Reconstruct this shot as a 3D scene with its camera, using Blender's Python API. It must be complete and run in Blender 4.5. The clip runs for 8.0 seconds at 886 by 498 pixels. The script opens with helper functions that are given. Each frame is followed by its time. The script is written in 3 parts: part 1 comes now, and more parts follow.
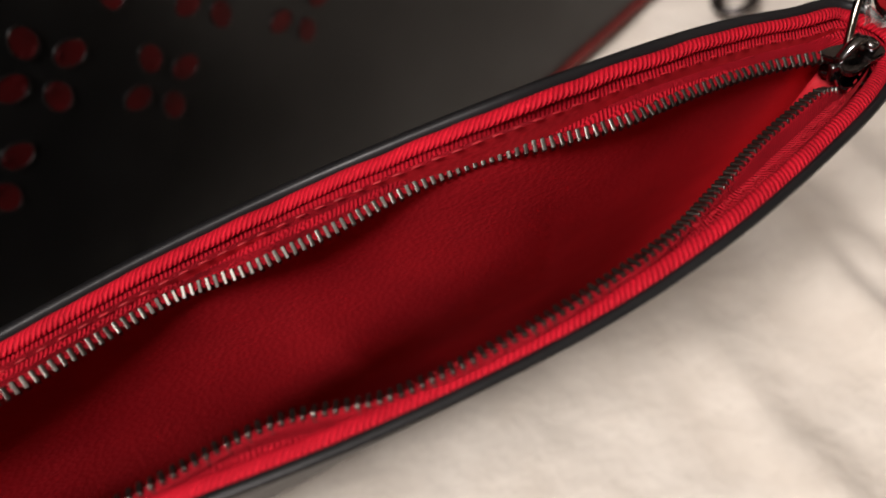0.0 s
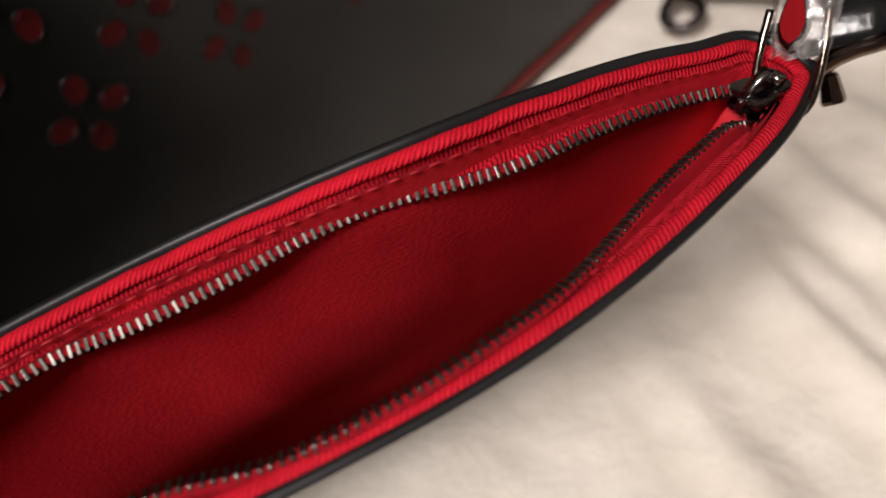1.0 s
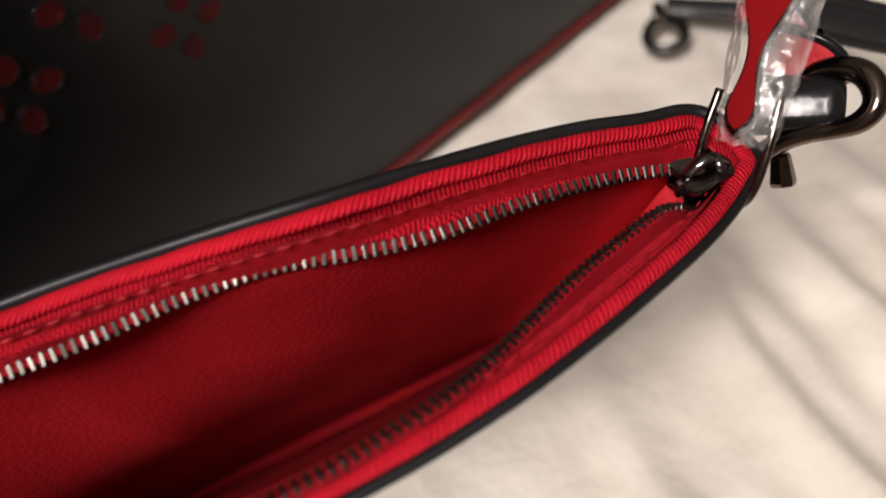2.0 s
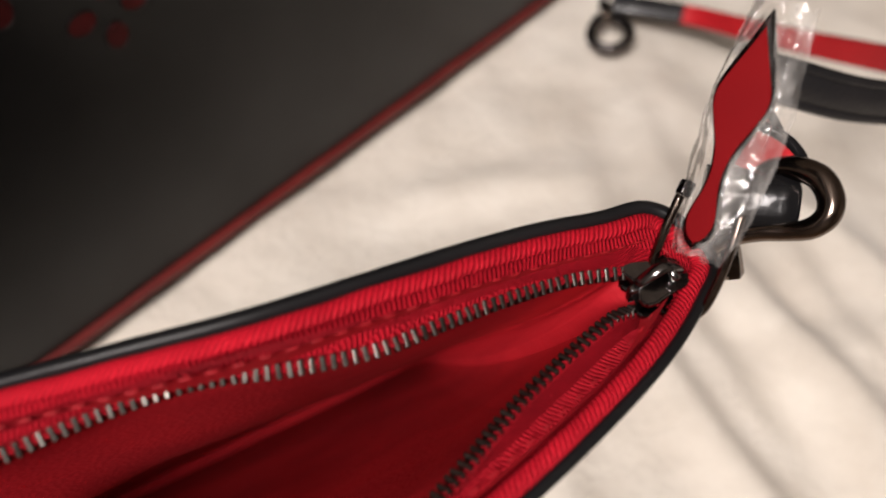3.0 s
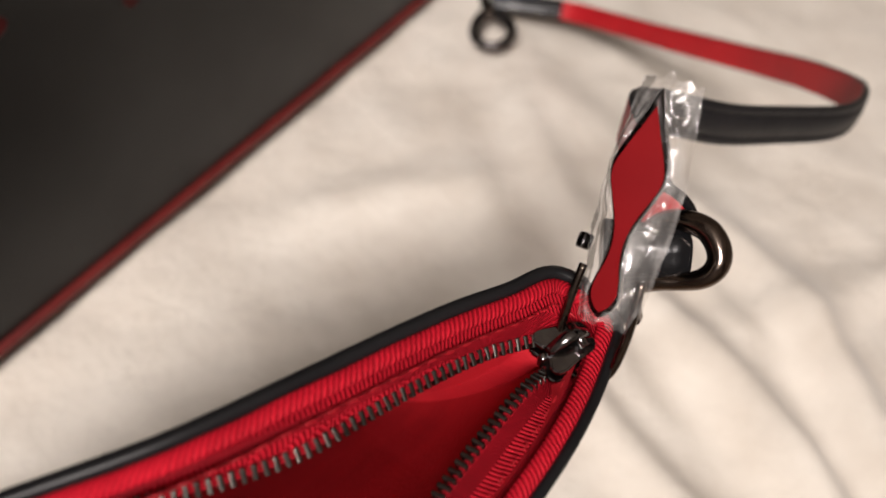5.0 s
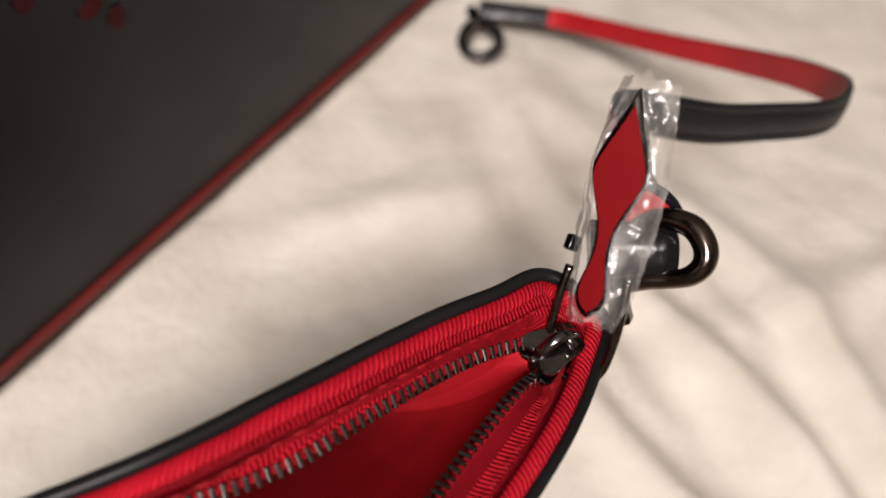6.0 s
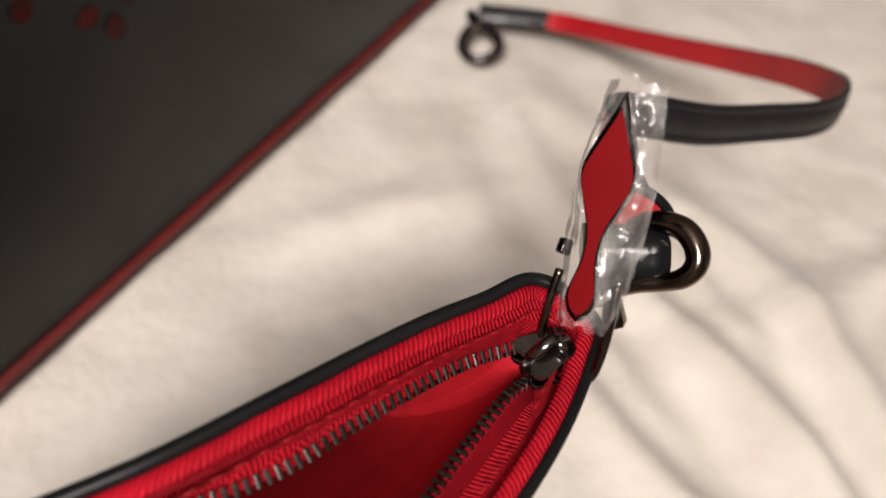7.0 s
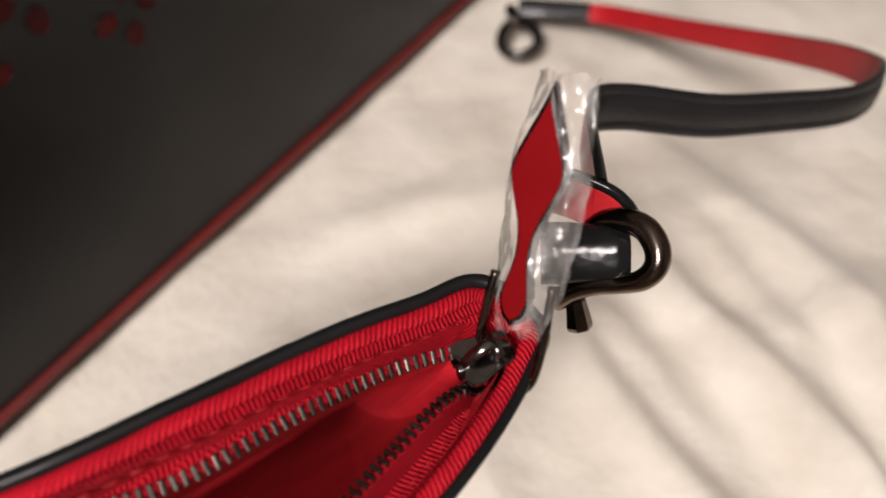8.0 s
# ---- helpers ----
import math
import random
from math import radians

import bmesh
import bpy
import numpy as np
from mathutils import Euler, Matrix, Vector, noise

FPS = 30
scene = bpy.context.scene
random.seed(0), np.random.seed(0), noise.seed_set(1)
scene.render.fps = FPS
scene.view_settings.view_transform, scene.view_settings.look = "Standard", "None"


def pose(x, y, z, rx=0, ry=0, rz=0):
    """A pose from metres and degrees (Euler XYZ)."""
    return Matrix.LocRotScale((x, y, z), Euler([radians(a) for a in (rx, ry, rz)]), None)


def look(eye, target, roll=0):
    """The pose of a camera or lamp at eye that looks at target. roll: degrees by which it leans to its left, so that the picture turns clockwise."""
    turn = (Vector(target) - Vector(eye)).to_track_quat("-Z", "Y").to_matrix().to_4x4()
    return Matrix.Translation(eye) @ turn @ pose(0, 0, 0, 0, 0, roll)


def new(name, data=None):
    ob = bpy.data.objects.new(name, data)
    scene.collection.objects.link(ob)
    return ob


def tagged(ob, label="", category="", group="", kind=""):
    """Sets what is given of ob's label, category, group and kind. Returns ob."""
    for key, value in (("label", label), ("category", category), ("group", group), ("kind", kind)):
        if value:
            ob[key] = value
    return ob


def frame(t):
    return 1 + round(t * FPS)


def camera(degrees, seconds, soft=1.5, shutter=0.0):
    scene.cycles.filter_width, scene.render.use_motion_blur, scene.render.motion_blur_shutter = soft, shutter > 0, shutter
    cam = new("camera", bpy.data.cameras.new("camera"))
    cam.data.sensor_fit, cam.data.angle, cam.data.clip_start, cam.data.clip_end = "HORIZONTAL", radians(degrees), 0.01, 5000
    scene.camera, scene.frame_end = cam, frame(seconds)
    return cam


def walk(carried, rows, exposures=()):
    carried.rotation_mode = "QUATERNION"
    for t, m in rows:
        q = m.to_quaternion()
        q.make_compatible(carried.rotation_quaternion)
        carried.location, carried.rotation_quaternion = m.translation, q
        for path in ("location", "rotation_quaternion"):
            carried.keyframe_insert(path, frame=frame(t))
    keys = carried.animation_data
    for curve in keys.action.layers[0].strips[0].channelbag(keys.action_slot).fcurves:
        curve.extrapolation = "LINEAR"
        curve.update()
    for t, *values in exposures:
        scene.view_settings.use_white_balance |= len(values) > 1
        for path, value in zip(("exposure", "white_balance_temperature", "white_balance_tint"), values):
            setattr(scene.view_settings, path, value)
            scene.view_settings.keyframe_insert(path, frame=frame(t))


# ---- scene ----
# ---------------------------------------------------------------- camera
cam = camera(60.0, 8.0, soft=1.7, shutter=0.4)
cam.data.dof.use_dof, cam.data.dof.focus_distance, cam.data.dof.aperture_fstop = True, 0.110, 15.0
PATH = [
    (0.0, -0.0346, -0.1052, 0.2375, 41.14, 9.42, 10.12),
    (0.5, -0.0323, -0.1026, 0.2359, 42.14, 8.84, 8.73),
    (1.0, -0.0259, -0.0979, 0.2368, 41.50, 8.89, 7.82),
    (2.5, -0.0183, -0.0726, 0.2369, 39.04, 0.92, 11.05),
    (3.0, -0.0243, -0.0642, 0.2441, 36.89, -1.92, 9.50),
    (3.5, -0.0251, -0.0611, 0.2452, 36.21, -4.61, 7.99),
    (4.0, -0.0254, -0.0571, 0.2474, 35.50, -5.69, 6.30),
    (5.5, -0.0292, -0.0532, 0.2527, 35.56, -6.27, 0.48),
    (6.0, -0.0267, -0.0542, 0.2520, 36.54, -5.24, 0.22),
    (6.5, -0.0256, -0.0547, 0.2516, 36.83, -4.94, 0.08),
    (7.0, -0.0245, -0.0541, 0.2525, 36.81, -4.49, 0.03),
    (7.5, -0.0177, -0.0519, 0.2534, 36.37, -3.00, 1.39),
    (8.0, -0.0055, -0.0511, 0.2504, 36.59, 0.41, 3.19),
]
walk(cam, [(t, pose(x, y, z, rx, ry, rz)) for t, x, y, z, rx, ry, rz in PATH])

# ---------------------------------------------------------------- light
world = bpy.data.worlds.new("room_air")
scene.world = world
world.use_nodes = True
world.node_tree.nodes["Background"].inputs["Color"].default_value = (1.0, 0.80, 0.58, 1)
world.node_tree.nodes["Background"].inputs["Strength"].default_value = 0.01
LAMP_AT = (-0.42, -1.22, 1.62)
lamp_data = bpy.data.lights.new("ceiling_lamp_light", "AREA")
lamp_data.shape, lamp_data.size, lamp_data.energy = "DISK", 0.50, 60
lamp_data.color = (1.0, 0.915, 0.885)
lamp_light = new("ceiling_lamp_light", lamp_data)
lamp_light.matrix_world = look(LAMP_AT, (-0.02, 0.05, 0.05))
scene.view_settings.exposure = 0.0


# ---------------------------------------------------------------- materials
def material(name, colour, rough=0.5, metal=0.0, spec=0.5):
    m = bpy.data.materials.new(name)
    m.use_nodes = True
    b = m.node_tree.nodes["Principled BSDF"]
    b.inputs["Base Color"].default_value = (*colour, 1)
    b.inputs["Roughness"].default_value = rough
    b.inputs["Metallic"].default_value = metal
    b.inputs["Specular IOR Level"].default_value = spec
    return m, m.node_tree, b


def link(tree, a, b):
    tree.links.new(a, b)


def mathnode(tree, op, a, b=None, c=None):
    n = tree.nodes.new("ShaderNodeMath")
    n.operation = op
    for i, v in enumerate((a, b, c)):
        if v is None:
            continue
        if isinstance(v, (int, float)):
            n.inputs[i].default_value = v
        else:
            link(tree, v, n.inputs[i])
    return n.outputs[0]


def coords(tree, kind="Object", scale=None):
    out = tree.nodes.new("ShaderNodeTexCoord").outputs[kind]
    if scale is None:
        return out
    mp = tree.nodes.new("ShaderNodeMapping")
    mp.inputs["Scale"].default_value = scale
    link(tree, out, mp.inputs[0])
    return mp.outputs[0]


def noise_tex(tree, vec, scale, detail=4.0, rough=0.55):
    n = tree.nodes.new("ShaderNodeTexNoise")
    n.inputs["Scale"].default_value, n.inputs["Detail"].default_value, n.inputs["Roughness"].default_value = scale, detail, rough
    link(tree, vec, n.inputs["Vector"])
    return n.outputs["Fac"]


def ramp(tree, fac, stops):
    n = tree.nodes.new("ShaderNodeValToRGB")
    el = n.color_ramp.elements
    while len(el) < len(stops):
        el.new(0.5)
    for e, (p, c) in zip(el, stops):
        e.position, e.color = p, (*c, 1)
    link(tree, fac, n.inputs[0])
    return n.outputs[0]


def bump(tree, bsdf, height, strength, distance):
    n = tree.nodes.new("ShaderNodeBump")
    n.inputs["Strength"].default_value, n.inputs["Distance"].default_value = strength, distance
    link(tree, height, n.inputs["Height"])
    old = bsdf.inputs["Normal"].links
    if old:
        link(tree, old[0].from_socket, n.inputs["Normal"])
    link(tree, n.outputs[0], bsdf.inputs["Normal"])


def vary(tree, bsdf, fac, a, b, lo=0.35, hi=0.65):
    link(tree, ramp(tree, fac, [(lo, a), (hi, b)]), bsdf.inputs["Base Color"])


def roughly(tree, bsdf, fac, lo, hi):
    n = tree.nodes.new("ShaderNodeMapRange")
    n.inputs["To Min"].default_value, n.inputs["To Max"].default_value = lo, hi
    link(tree, fac, n.inputs["Value"])
    link(tree, n.outputs[0], bsdf.inputs["Roughness"])


def cloth_material():
    m, t, b = material("cream_bed_cloth", (0.76, 0.71, 0.63), 0.85, spec=0.2)
    co = coords(t)
    vary(t, b, noise_tex(t, co, 26, 5, 0.6), (0.66, 0.60, 0.52), (0.80, 0.75, 0.67), 0.3, 0.7)
    bump(t, b, noise_tex(t, co, 75, 5, 0.65), 0.4, 0.005)
    bump(t, b, noise_tex(t, co, 1400, 2), 0.2, 0.0006)
    b.inputs["Sheen Weight"].default_value = 0.25
    return m


def leather(name, a, b_col, rough, grain=900, strength=0.25, spec=0.5):
    m, t, b = material(name, a, rough, spec=spec)
    co = coords(t)
    vary(t, b, noise_tex(t, co, 45, 4), a, b_col)
    v = t.nodes.new("ShaderNodeTexVoronoi")
    v.inputs["Scale"].default_value = grain
    link(t, co, v.inputs["Vector"])
    bump(t, b, v.outputs["Distance"], strength, 0.0003)
    roughly(t, b, noise_tex(t, co, 130, 4), rough - 0.08, rough + 0.1)
    return m


def weave_material(name, dark, light, along, across, kind):
    """Woven ribbon: UV u runs along it in metres, v across it in metres."""
    m, t, b = material(name, light, 0.7, spec=0.14)
    uv = t.nodes.new("ShaderNodeUVMap").outputs[0]
    sep = t.nodes.new("ShaderNodeSeparateXYZ")
    link(t, uv, sep.inputs[0])
    u, v = sep.outputs[0], sep.outputs[1]
    wob = noise_tex(t, coords(t), 900, 3)
    if kind == "herringbone":
        bent = mathnode(t, "PINGPONG", v, 0.0031)
        phase = mathnode(t, "ADD", mathnode(t, "MULTIPLY", u, along), mathnode(t, "MULTIPLY", bent, across))
    else:
        phase = mathnode(t, "ADD", mathnode(t, "MULTIPLY", u, along), mathnode(t, "MULTIPLY", v, across))
    phase = mathnode(t, "ADD", phase, mathnode(t, "MULTIPLY", wob, 0.6 if kind == "herringbone" else 5.0))
    wave = mathnode(t, "SINE", phase)
    ridge = mathnode(t, "MULTIPLY_ADD", wave, 0.5, 0.5)
    cross = mathnode(t, "MULTIPLY_ADD", mathnode(t, "SINE", mathnode(t, "MULTIPLY", u, 14000.0)), 0.5, 0.5)
    height = mathnode(t, "ADD", ridge, mathnode(t, "MULTIPLY", cross, 0.22 if kind == "herringbone" else 0.10))
    mixed = mathnode(t, "MULTIPLY_ADD", noise_tex(t, coords(t), 160, 4), 0.5, mathnode(t, "MULTIPLY", height, 0.35))
    link(t, ramp(t, mixed, [(0.2, dark), (0.75, light)]), b.inputs["Base Color"])
    bump(t, b, height, 1.0 if kind == "herringbone" else 0.6, 0.0004)
    return m


def metal_material(name, colour, rough):
    m, t, b = material(name, colour, rough, 1.0)
    co = coords(t)
    roughly(t, b, noise_tex(t, co, 700, 3), rough * 0.6, rough * 1.7)
    vary(t, b, noise_tex(t, co, 300, 3), colour, tuple(c * 1.5 for c in colour))
    bump(t, b, noise_tex(t, co, 260, 2), 0.12, 0.0004)
    return m


def film_material():
    m = bpy.data.materials.new("clear_plastic_film")
    m.use_nodes = True
    t = m.node_tree
    t.nodes.remove(t.nodes["Principled BSDF"])
    clear, gloss, milk = (t.nodes.new(k) for k in ("ShaderNodeBsdfTransparent", "ShaderNodeBsdfGlossy", "ShaderNodeBsdfDiffuse"))
    clear.inputs[0].default_value = (0.96, 0.95, 0.94, 1)
    gloss.inputs["Roughness"].default_value = 0.09
    milk.inputs[0].default_value = (0.85, 0.83, 0.8, 1)
    bm = t.nodes.new("ShaderNodeBump")
    bm.inputs["Strength"].default_value, bm.inputs["Distance"].default_value = 0.5, 0.0009
    link(t, noise_tex(t, coords(t), 190, 3), bm.inputs["Height"])
    link(t, bm.outputs[0], gloss.inputs["Normal"])
    fr = t.nodes.new("ShaderNodeFresnel")
    fr.inputs["IOR"].default_value = 1.45
    a, b = t.nodes.new("ShaderNodeMixShader"), t.nodes.new("ShaderNodeMixShader")
    streak = noise_tex(t, coords(t, "Object", (0.5, 1.6, 1.0)), 260, 4)
    link(t, mathnode(t, "MULTIPLY_ADD", mathnode(t, "MAXIMUM", mathnode(t, "SUBTRACT", streak, 0.48), 0.0), 1.0, 0.05), a.inputs[0])
    link(t, clear.outputs[0], a.inputs[1])
    link(t, milk.outputs[0], a.inputs[2])
    link(t, mathnode(t, "MULTIPLY_ADD", fr.outputs[0], 0.5, 0.012), b.inputs[0])
    link(t, a.outputs[0], b.inputs[1])
    link(t, gloss.outputs[0], b.inputs[2])
    link(t, b.outputs[0], t.nodes["Material Output"].inputs["Surface"])
    return m


def plain(name, colour, rough, var=0.12, scale=3.0):
    m, t, b = material(name, colour, rough)
    vary(t, b, noise_tex(t, coords(t), scale, 5), tuple(c * (1 - var) for c in colour), tuple(min(1, c * (1 + var)) for c in colour))
    return m


CLOTH = cloth_material()
BLACK_EDGE = leather("black_edge_paint", (0.007, 0.007, 0.008), (0.012, 0.012, 0.013), 0.40, 500, 0.08, 0.30)
BLACK_LEATHER = leather("black_leather", (0.008, 0.008, 0.009), (0.014, 0.013, 0.014), 0.50, 700, 0.25, 0.28)
NAVY_LEATHER = leather("blue_black_leather", (0.006, 0.006, 0.0065), (0.010, 0.010, 0.011), 0.20, 700, 0.12, 0.25)
TOTE_LEATHER = leather("black_tote_leather", (0.004, 0.004, 0.004), (0.007, 0.007, 0.007), 0.33, 1500, 0.10, 0.25)
RED_LEATHER = leather("red_strap_leather", (0.42, 0.009, 0.015), (0.50, 0.013, 0.019), 0.45, 900, 0.2)
RED_LINING = leather("red_lining_leather", (0.40, 0.008, 0.016), (0.50, 0.012, 0.021), 0.55, 1100, 0.2, 0.35)
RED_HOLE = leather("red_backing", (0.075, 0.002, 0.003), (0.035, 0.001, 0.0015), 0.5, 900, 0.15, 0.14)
RED_PIPING = leather("dark_red_piping", (0.11, 0.009, 0.008), (0.15, 0.012, 0.010), 0.45, 900, 0.2)
TAPE = weave_material("red_zip_tape", (0.30, 0.004, 0.012), (0.66, 0.010, 0.028), 9800.0, 8000.0, "herringbone")
BINDING = weave_material("red_woven_binding", (0.30, 0.004, 0.012), (0.66, 0.010, 0.028), 8200.0, 4600.0, "cord")
GUNMETAL = metal_material("polished_gunmetal", (0.17, 0.16, 0.16), 0.15)
TOOTH_METAL = metal_material("gunmetal_teeth", (0.085, 0.078, 0.070), 0.32)
DARK_METAL = metal_material("dark_gunmetal", (0.06, 0.055, 0.055), 0.22)
BRONZE = metal_material("brown_gunmetal", (0.12, 0.095, 0.08), 0.14)
ENAMEL, _t, _b = material("red_enamel", (0.17, 0.002, 0.005), 0.36, spec=0.12)
vary(_t, _b, noise_tex(_t, coords(_t), 60, 2), (0.16, 0.002, 0.004), (0.19, 0.003, 0.005))
FILM = film_material()
RED_THREAD = plain("red_thread", (0.40, 0.006, 0.014), 0.6, 0.25, 600)
WALL_PAINT = plain("warm_wall_paint", (0.30, 0.26, 0.22), 0.8)
CEILING_PAINT = plain("white_ceiling_paint", (0.72, 0.69, 0.64), 0.85)
FLOOR_WOOD = plain("brown_floor", (0.22, 0.14, 0.085), 0.5)
MATTRESS = plain("mattress_cloth", (0.70, 0.66, 0.58), 0.9)
SHADE = plain("white_lamp_shade", (0.8, 0.78, 0.72), 0.6)


# ---------------------------------------------------------------- mesh helpers
def part(name, bm, mat, parent=None, label="", smooth=True):
    bmesh.ops.recalc_face_normals(bm, faces=bm.faces)
    me = bpy.data.meshes.new(name)
    bm.to_mesh(me)
    bm.free()
    me.materials.append(mat)
    if smooth:
        me.shade_smooth()
    ob = new(name, me)
    if parent is not None:
        ob.parent = parent
    return tagged(ob, label)


def thing(name, at, label, category, group=""):
    ob = new(name)
    ob.location = at
    ob.empty_display_size = 0.01
    return tagged(ob, label, category, group)


def under(ob, parent):
    """Keep ob where it is while it hangs under a thing that stands elsewhere."""
    ob.parent = parent
    base, up = Matrix.Identity(4), parent
    while up is not None:
        base = up.matrix_parent_inverse @ up.matrix_basis @ base
        up = up.parent
    ob.matrix_parent_inverse = base.inverted()
    return ob


def spline(points, step):
    """Even points along a Catmull-Rom curve."""
    p = [Vector(q) for q in points]
    p = [p[0] * 2 - p[1], *p, p[-1] * 2 - p[-2]]
    dense = []
    for a, b, c, d in zip(p, p[1:], p[2:], p[3:]):
        for i in range(24):
            s = i / 24
            dense.append(0.5 * (2 * b + (c - a) * s + (2 * a - 5 * b + 4 * c - d) * s * s + (3 * b - a - 3 * c + d) * s ** 3))
    dense.append(p[-2])
    for _ in range(6):
        dense = [dense[0], *[(a + b * 2 + c) / 4 for a, b, c in zip(dense, dense[1:], dense[2:])], dense[-1]]
    run = [0.0]
    for a, b in zip(dense, dense[1:]):
        run.append(run[-1] + (b - a).length)
    count = max(2, int(round(run[-1] / step)) + 1)
    out, k = [], 0
    for i in range(count):
        want = run[-1] * i / (count - 1)
        while k < len(run) - 2 and run[k + 1] < want:
            k += 1
        f = (want - run[k]) / max(1e-9, run[k + 1] - run[k])
        out.append(dense[k].lerp(dense[k + 1], f))
    return out


def tangents(line):
    return [(b - a).normalized() for a, b in zip([line[0], *line[:-1]], [*line[1:], line[-1]])]


def skin(rings, closed_ring=False, cap=False, vs=None, us=None):
    """A sheet or tube through equal rows of points, with UV in metres."""
    bm = bmesh.new()
    uv = bm.loops.layers.uv.new("UVMap")
    rows = [[bm.verts.new(p) for p in ring] for ring in rings]
    run = [0.0]
    for a, b in zip(rings, rings[1:]):
        run.append(run[-1] + (b[0] - a[0]).length)
    n = len(rings[0])
    for i in range(len(rows) - 1):
        for j in range(n if closed_ring else n - 1):
            k = (j + 1) % n
            f = bm.faces.new((rows[i][j], rows[i + 1][j], rows[i + 1][k], rows[i][k]))
            va = sum((rings[i][q + 1] - rings[i][q]).length for q in range(j)) if not closed_ring else j * 0.0012
            vb = va + ((rings[i][k] - rings[i][j]).length if not closed_ring else 0.0012)
            for loop, c in zip(f.loops, ((run[i], va), (run[i + 1], va), (run[i + 1], vb), (run[i], vb))):
                loop[uv].uv = c
    if cap and closed_ring:
        bm.faces.new(rows[0])
        bm.faces.new(rows[-1])
    return bm


def tube(line, radius, sides=12, flat=1.0, up=Vector((0, 0, 1)), cap=True):
    """A round or flattened tube along a line; radius may be a function of 0..1."""
    rings = []
    for i, (p, d) in enumerate(zip(line, tangents(line))):
        r = radius(i / (len(line) - 1)) if callable(radius) else radius
        side = d.cross(up)
        side = side.normalized() if side.length > 1e-6 else Vector((1, 0, 0))
        high = side.cross(d)
        rings.append([p + side * (math.cos(a) * r) + high * (math.sin(a) * r * flat)
                      for a in (2 * math.pi * k / sides for k in range(sides))])
    return skin(rings, True, cap)


def box(size, bevel=0.0, at=(0, 0, 0), segments=2):
    bm = bmesh.new()
    bmesh.ops.create_cube(bm, size=1.0, matrix=Matrix.Translation(at) @ Matrix.Diagonal((*size, 1)))
    if bevel:
        bmesh.ops.bevel(bm, geom=bm.edges[:], offset=bevel, segments=segments, affect="EDGES", profile=0.5)
    return bm


def basis(origin, x, y):
    """A pose with the x and y axes near those given."""
    x = Vector(x).normalized()
    z = x.cross(Vector(y)).normalized()
    y = z.cross(x)
    return Matrix((( x.x, y.x, z.x, origin[0]), (x.y, y.y, z.y, origin[1]), (x.z, y.z, z.z, origin[2]), (0, 0, 0, 1)))


# ---------------------------------------------------------------- room
def room():
    wall = 0.1
    for name, size, at, mat in (
            ("floor", (4.2, 4.2, 0.1), (0, 0, -0.60), FLOOR_WOOD),
            ("ceiling", (4.2, 4.2, 0.1), (0, 0, 1.95), CEILING_PAINT),
            ("wall_north", (4.2, wall, 2.45), (0, 2.05, 0.675), WALL_PAINT),
            ("wall_south", (4.2, wall, 2.45), (0, -2.05, 0.675), WALL_PAINT),
            ("wall_east", (wall, 4.0, 2.45), (2.05, 0, 0.675), WALL_PAINT),
            ("wall_west", (wall, 4.0, 2.45), (-2.05, 0, 0.675), WALL_PAINT)):
        ob = part(name, box(size), mat, smooth=False)
        ob.location = at
        tagged(ob, kind="structure")


def ceiling_lamp():
    lamp = thing("ceiling_lamp", (LAMP_AT[0], LAMP_AT[1], 1.9), "plain round white ceiling lamp hanging on a rod", "lamp")
    rod = part("rod", tube([Vector((0, 0, 0)), Vector((0, 0, -0.1)), Vector((0, 0, -0.20))], 0.008), SHADE, lamp)
    ring = [(0.03, -0.20), (0.10, -0.215), (0.17, -0.245), (0.165, -0.248), (0.10, -0.222), (0.03, -0.206)]
    rows = [[Vector((r * math.cos(a), r * math.sin(a), z)) for r, z in ring] for a in (2 * math.pi * k / 32 for k in range(33))]
    part("shade", skin(rows), SHADE, lamp)


def fold(x, y, x0, y0, angle, length, width, height):
    """One long soft cloth fold."""
    c, s = math.cos(radians(angle)), math.sin(radians(angle))
    u, v = (x - x0) * c + (y - y0) * s, -(x - x0) * s + (y - y0) * c
    v += 0.012 * math.sin(u * 21 + x0 * 40)
    along = math.exp(-(u / length) ** 2)
    return height * along * math.exp(-(v / width) ** 2)


FOLDS = [(0.085, 0.02, -62, 0.13, 0.010, 0.012), (0.118, 0.035, -66, 0.15, 0.011, 0.016), (0.160, 0.06, -60, 0.16, 0.012, 0.013),
         (0.045, 0.00, -50, 0.09, 0.010, 0.008), (0.02, 0.12, 115, 0.06, 0.014, 0.005), (0.19, 0.15, 35, 0.09, 0.013, 0.007), (0.065, 0.09, -70, 0.05, 0.009, 0.006),
         (-0.03, 0.15, 20, 0.05, 0.012, 0.004), (0.02, 0.36, 80, 0.09, 0.014, 0.007), (0.10, 0.33, 70, 0.09, 0.014, 0.006), (0.100, 0.115, -75, 0.05, 0.008, 0.005)]


def bed_height(x, y):
    z = sum(fold(x, y, *f) for f in FOLDS)
    z += 0.0045 * noise.noise((x * 9, y * 9, 3.1)) + 0.0026 * noise.noise((x * 24, y * 24, 1.7)) + 0.0011 * noise.noise((x * 62, y * 62, 5.2))
    return z - 0.007


